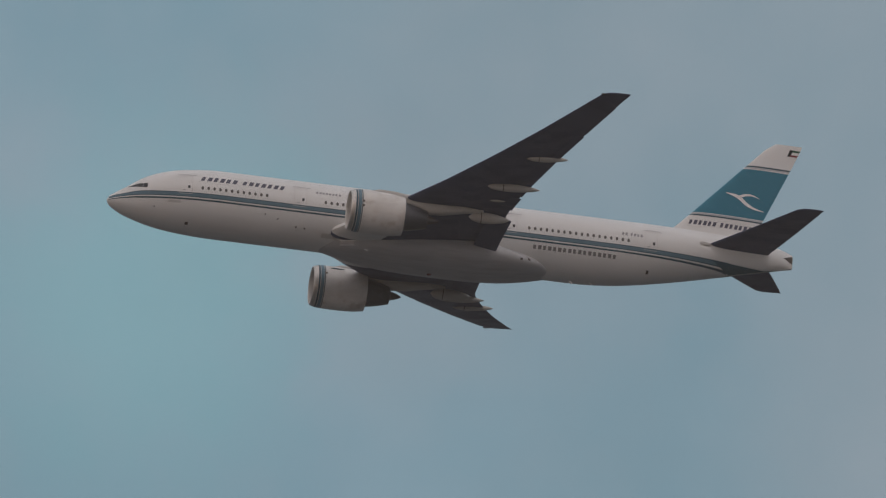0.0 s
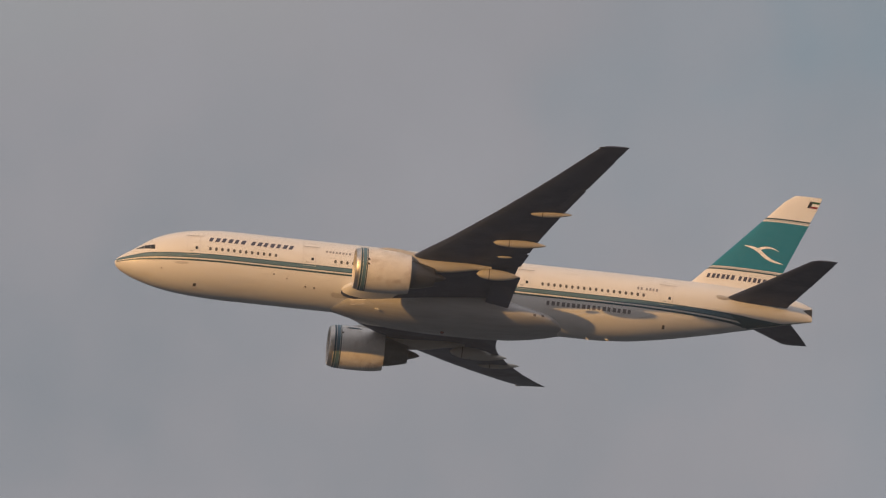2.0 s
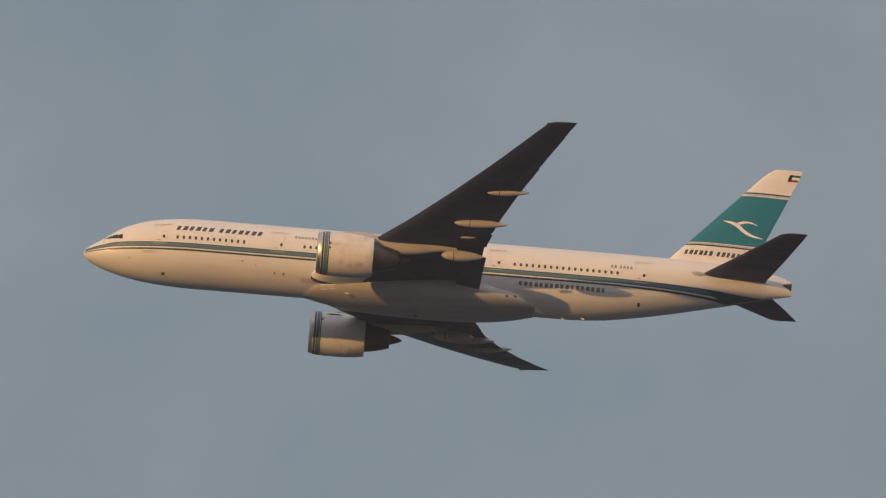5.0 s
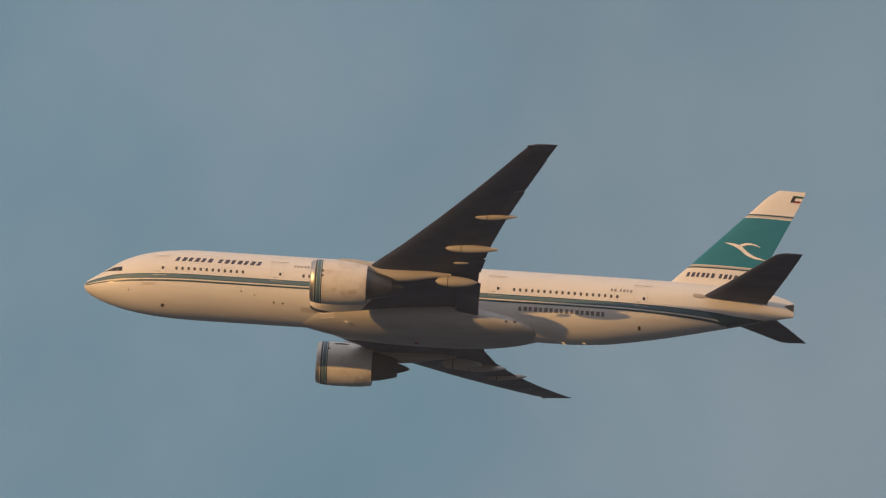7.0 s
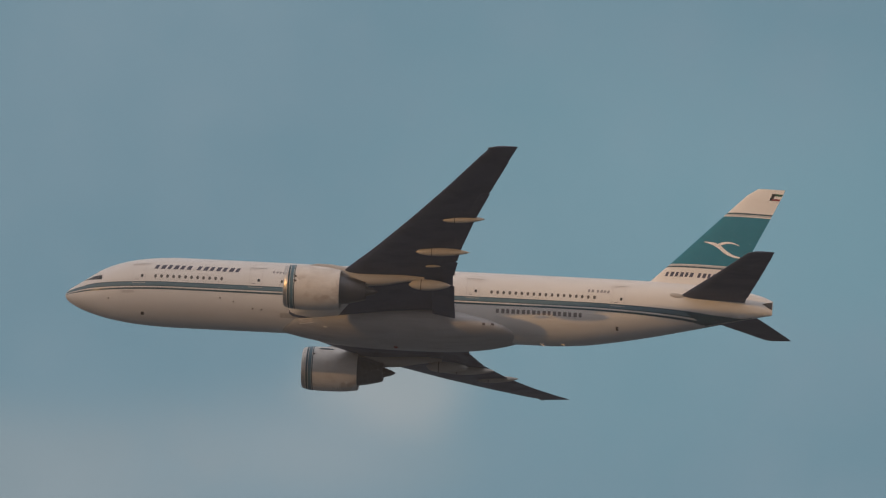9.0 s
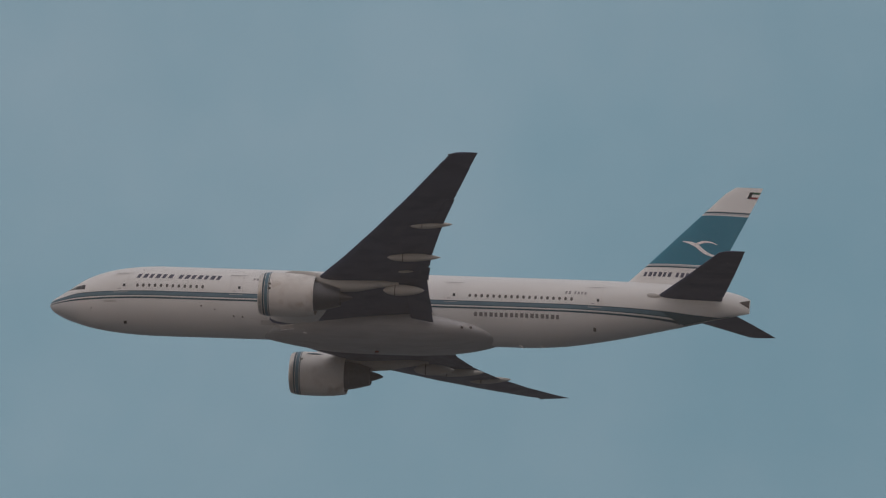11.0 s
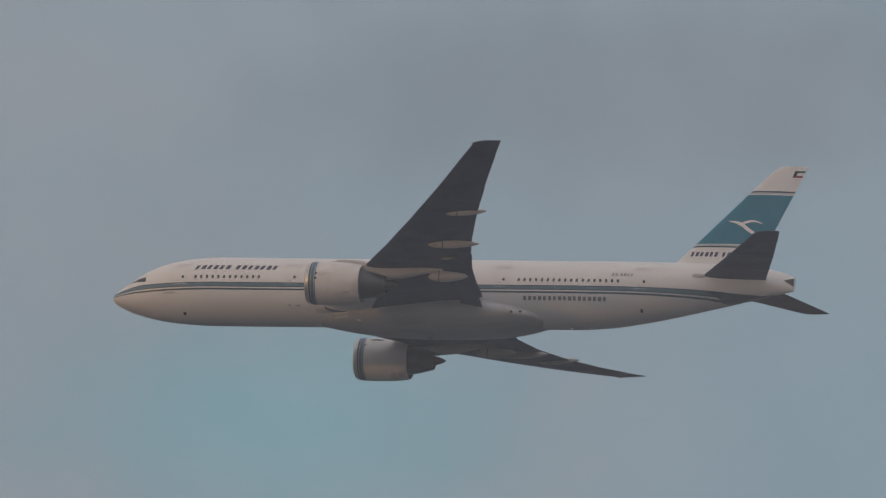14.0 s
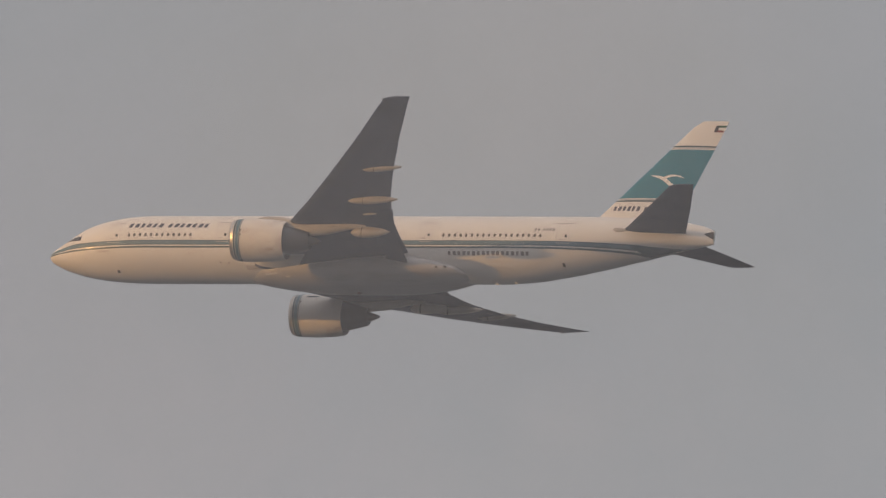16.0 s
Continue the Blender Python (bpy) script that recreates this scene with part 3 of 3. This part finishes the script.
def tail(plane, body):
    fin = part("fin", loft(fin_loops(2.2, 12.52, 0.0, 16)), WHITE, plane, "white fin with a teal band")
    part("teal_band", loft(fin_loops(4.98, 9.74, 0.014)), TEAL, fin, "deep teal painted band")
    for z0, z1, mat in ((9.84, 9.96, SILVER), (9.98, 10.12, NAVY), (4.80, 4.92, SILVER), (4.64, 4.78, NAVY)):
        part("band_line", loft(fin_loops(z0, z1, 0.014, 2)), mat, fin)
    # lettering bars below the band
    letter_bars(fin, fin_skin, 53.0, 58.9, 3.95, 0.44, 13, INK, 0.3, (6,))
    # emblem: a plain pale swoosh with a hooked upper end
    def ribbon(points):
        return decal([[(x - nx * w, z - nz * w), (x, z), (x + nx * w, z + nz * w)] for x, z, w, nx, nz in points], 0.045, -1, fin_skin)
    low, hook = [], []
    body_line = [(0.0, 56.25, 7.18), (0.25, 57.05, 7.02), (0.45, 57.65, 6.72), (0.65, 58.25, 6.25), (0.82, 58.95, 5.95), (1.0, 59.85, 5.80)]
    for i in range(17):
        u = i / 16
        x, z = lerp_table(body_line, u)
        low.append((x, z, 0.02 + 0.15 * math.sin(math.pi * u) ** 0.9, 0.45, 0.89))
        hook.append((57.45 + 1.9 * u, 6.80 + 0.40 * math.sin(math.pi * min(1, u * 0.9 + 0.02)) ** 0.7, 0.02 + 0.12 * (1 - u) ** 0.8, -0.2, 0.98))
    part("emblem", merge([ribbon(low), ribbon(hook)]), PALE, fin, "white bird-like swoosh")
    # small flag near the tip
    part("flag", slab(61.65, 61.95, 11.45, 12.1, 0.35, 1, 2, 0.016, -1, fin_skin), HOLE, fin)
    part("flag", slab(62.1, 62.75, 11.9, 12.1, 0.35, 2, 1, 0.016, -1, fin_skin), FLAGGREEN, fin)
    part("flag", slab(61.85, 62.55, 11.45, 11.64, 0.35, 2, 1, 0.016, -1, fin_skin), FLAGRED, fin)
    for side in (-1, 1):
        plane_part = part("tailplane", loft(plane_loops(TAILPLANE, side, [0.6, 1.6, 3, 4.5, 6, 8, 10.4, 10.72], 0.0, -0.02)), SHADEWING, plane, "swept grey tailplane, coloured near-black for its shaded underside")
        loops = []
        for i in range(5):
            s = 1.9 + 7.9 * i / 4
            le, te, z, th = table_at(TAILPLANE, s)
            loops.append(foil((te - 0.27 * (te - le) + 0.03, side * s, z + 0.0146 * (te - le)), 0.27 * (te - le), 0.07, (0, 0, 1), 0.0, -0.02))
        part("elevator", loft(loops), SHADEWING, plane_part)
        # root cuff
        part("root_cuff", pod(53.2, 55.2, side * 2.05, 1.12, 1.2, 0.26, 0.34), FAIRING, plane_part)


airliner = tagged(new("airliner"), "white twin-engine airliner with teal stripes climbing under a hazy evening sky", "airplane")
tail(airliner, fuselage(airliner))
wings(airliner)
engines(airliner)


# ---------------------------------------------------------------- ground and clouds
def ground():
    m = bpy.data.materials.new("evening_land")
    m.use_nodes = True
    add = nodes_of(m.node_tree)
    co = add("ShaderNodeTexCoord").outputs["Object"]
    n = add("ShaderNodeTexNoise", Vector=co, Scale=0.004, Detail=8.0)
    f = add("ShaderNodeTexNoise", Vector=co, Scale=0.25, Detail=6.0)
    both = maths(add, "ADD", maths(add, "MULTIPLY", n.outputs["Fac"], 0.6), maths(add, "MULTIPLY", f.outputs["Fac"], 0.4))
    c = ramp(add("ShaderNodeValToRGB", Fac=both), [(0.35, (0.02, 0.032, 0.04, 1)), (0.5, (0.032, 0.047, 0.06, 1)), (0.65, (0.054, 0.07, 0.094, 1))])
    b = add("ShaderNodeBsdfPrincipled", Base_Color=c.outputs[0], Roughness=0.95)
    m.node_tree.links.new(b.outputs[0], add("ShaderNodeOutputMaterial").inputs[0])
    bm = bmesh.new()
    bmesh.ops.create_grid(bm, x_segments=60, y_segments=60, size=30000)
    me = bpy.data.meshes.new("ground")
    bm.to_mesh(me)
    bm.free()
    me.materials.append(m)
    tagged(new("ground", me), "flat dusky blue-green land under evening haze", "ground", kind="structure")


ground()


def cloud_material(name, color, density, lumps, fade=None, ends=None):
    """Cloud drops: scattering white where dense, clear where thin. fade: radius (of 1) at which a wisp has thinned out; ends: where a bank is clear and where it is full."""
    m = bpy.data.materials.new(name)
    m.use_nodes = True
    add = nodes_of(m.node_tree)
    tc = add("ShaderNodeTexCoord")
    co = tc.outputs["Object"]
    n = add("ShaderNodeTexNoise", Vector=co, Scale=lumps, Detail=5.0, Roughness=0.55)
    thick = add("ShaderNodeMapRange", Value=n.outputs["Fac"], i1=0.3, i2=0.72, i3=density * (0.85 if ends else 0.45), i4=density).outputs[0]
    if fade:
        flat = add("ShaderNodeMapping", Vector=co, Scale=fade)
        length = add("ShaderNodeVectorMath", i0=flat.outputs[0])
        length.operation = "LENGTH"
        edge = add("ShaderNodeMapRange", Value=length.outputs["Value"], i1=1.0, i2=0.35, i3=0.0, i4=1.0)
        edge.interpolation_type = "SMOOTHSTEP"
        thick = maths(add, "MULTIPLY", thick, edge.outputs[0])
    if ends:
        # both ends of a bank thin out along the line of flight
        lean = add("ShaderNodeVectorMath", i0=co, i1=(1.0, -SUN_TO.x / SUN_TO.y, 0.0))
        lean.operation = "DOT_PRODUCT"
        for clear_at, full_at in ends:
            rise = add("ShaderNodeMapRange", Value=lean.outputs["Value"], i1=clear_at, i2=full_at, i3=0.0, i4=1.0)
            thick = maths(add, "MULTIPLY", thick, rise.outputs[0])
    d = add("ShaderNodeBsdfDiffuse", Color=(*color, 1))
    t = add("ShaderNodeBsdfTranslucent", Color=(*color, 1))
    half = add("ShaderNodeMixShader", i0=0.5, i1=d.outputs[0], i2=t.outputs[0])
    clear = add("ShaderNodeBsdfTransparent")
    mix = add("ShaderNodeMixShader", i0=thick, i1=clear.outputs[0], i2=half.outputs[0])
    m.node_tree.links.new(mix.outputs[0], add("ShaderNodeOutputMaterial").inputs[0])
    return m


def puff_mesh(name, puffs, material, rough=0.22, level=3):
    """One mesh of lumpy rounded puffs: (centre, radii)."""
    base = bmesh.new()
    bmesh.ops.create_icosphere(base, subdivisions=level, radius=1)
    pts = [v.co.copy() for v in base.verts]
    tris = [[v.index for v in f.verts] for f in base.faces]
    base.free()
    verts, faces = [], []
    for c, r in puffs:
        off = len(verts)
        seed = Vector((random.random() * 50, random.random() * 50, random.random() * 50))
        for p in pts:
            k = 1 + rough * (noise.noise(p * 1.6 + seed) + 0.5 * noise.noise(p * 3.7 + seed))
            verts.append((c[0] + r[0] * p.x * k, c[1] + r[1] * p.y * k, c[2] + r[2] * p.z * k))
        faces += [[i + off for i in f] for f in tris]
    me = bpy.data.meshes.new(name)
    me.from_pydata(verts, [], faces)
    me.materials.append(material)
    for p in me.polygons:
        p.use_smooth = True
    return new(name, me)


def path_at(t):
    """The airliner's middle at t seconds: a straight shallow climb."""
    return Vector((-88.820 * (t - 7.740), 3073.2, 902.0 + 3.031 * (t - 7.740)))


def cloud_banks():
    """Long cloud banks between the sun and the flight path, out of the camera's sight. Their ends thin out."""
    for x_from, x_to, ends in ((-960.0, 40.0, ((-8.0, -215.0), (-830.0, -450.0))), (530.0, 1500.0, ((552.0, 637.0),))):
        mat = cloud_material("cloud_bank", (0.85, 0.85, 0.86), 0.95, 0.01, None, ends)
        seed = Vector((x_from * 0.13, 7.1, 3.3))
        rows, around = int((x_to - x_from) / 14), 40
        verts, faces = [], []
        for i in range(rows + 1):
            x = x_from + (x_to - x_from) * i / rows
            swell = 0.12 + 0.88 * min(1.0, math.sin(math.pi * i / rows) * 6)
            for k in range(around):
                a = 2 * math.pi * k / around
                p = Vector((x / 70, 1.3 * math.cos(a), 1.3 * math.sin(a))) + seed
                r = swell * (1 + 0.35 * noise.noise(p) + 0.18 * noise.noise(p * 2.3) + 0.08 * noise.noise(p * 5.1))
                y = 42 * r * math.cos(a)
                verts.append((x + y * SUN_TO.x / SUN_TO.y, y, 115 * r * math.sin(a)))
        for i in range(rows):
            for k in range(around):
                j = (k + 1) % around
                faces.append((i * around + k, i * around + j, (i + 1) * around + j, (i + 1) * around + k))
        faces += [tuple(range(around)), tuple(rows * around + k for k in reversed(range(around)))]
        me = bpy.data.meshes.new("cloud")
        me.from_pydata(verts, [], faces)
        me.materials.append(mat)
        for p in me.polygons:
            p.use_smooth = True
        bank = new("cloud", me)
        ahead = path_at(8.0)
        bank.location = Vector((0, ahead.y, ahead.z)) + SUN_TO * 900
        tagged(bank, "long grey cumulus cloud lit by the low sun", "cloud")


cloud_banks()


def wisps():
    """Thin drifting wisps between the camera and the flight path."""
    for (t, dx, dz), size, dens, name in (((12.2, 18, 0), (45, 30, 26), 0.22, "thin"), ((16.0, 0, 4), (62, 30, 34), 0.19, "milky"), ((13.4, 0, 2), (150, 30, 45), 0.09, "faint")):
        mat = cloud_material("wisp_" + name, (0.86, 0.92, 1.0), dens, 0.025, (1 / size[0], 0, 1 / size[2]))
        ob = puff_mesh("cloud_wisp", [((0, 0, 0), (size[0] * 1.25, size[1], size[2] * 1.25))], mat, 0.05, 4)
        c = path_at(t)
        ob.location = c + Vector((dx, 0, dz)) + (EYE - c).normalized() * 110
        tagged(ob, "thin pale wisp of drifting cloud", "cloud")


wisps()


def haze_bank():
    """A very thin, long layer of evening haze along the flight path."""
    mat = cloud_material("evening_haze", (0.70, 0.82, 1.0), 0.036, 0.004)
    ob = puff_mesh("haze_bank", [((0, 0, 0), (1500, 40, 90))], mat, 0.04, 5)
    c = path_at(8.0)
    ob.location = c + (EYE - c).normalized() * 300
    tagged(ob, "long very thin layer of pale evening haze", "haze", kind="stuff")


haze_bank()


def motions():
    # seconds, yaw, pitch and roll in degrees
    attitude = [(0, -2.939, 4.526, -5.057), (1, -2.847, 4.449, -4.927), (2, -2.776, 4.453, -4.840), (3, -2.699, 4.442, -4.817), (3.7, -2.587,
                4.426, -4.886), (6, -2.827, 4.314, -5.014), (7, -2.979, 4.364, -5.253), (8, -2.956, 4.341, -5.299), (8.7, -2.850, 4.349, -5.242),
                (10.8, -2.908, 4.314, -4.733), (11.5, -2.782, 4.307, -4.551), (12.25, -2.661, 4.318, -4.329), (13, -2.660, 4.318, -4.201), (13.75,
                -2.750, 4.362, -4.281), (14.5, -2.752, 4.531, -4.494), (15.25, -2.689, 4.686, -4.694), (16, -2.762, 4.734, -4.825)]
    rows = []
    for i in range(33):
        t = i * 0.5
        c = path_at(t)
        yaw, pitch, roll = lerp_table(attitude, t)
        rows.append((t, pose(c.x, c.y, c.z, roll, pitch, yaw)))
    walk(airliner, rows)


motions()
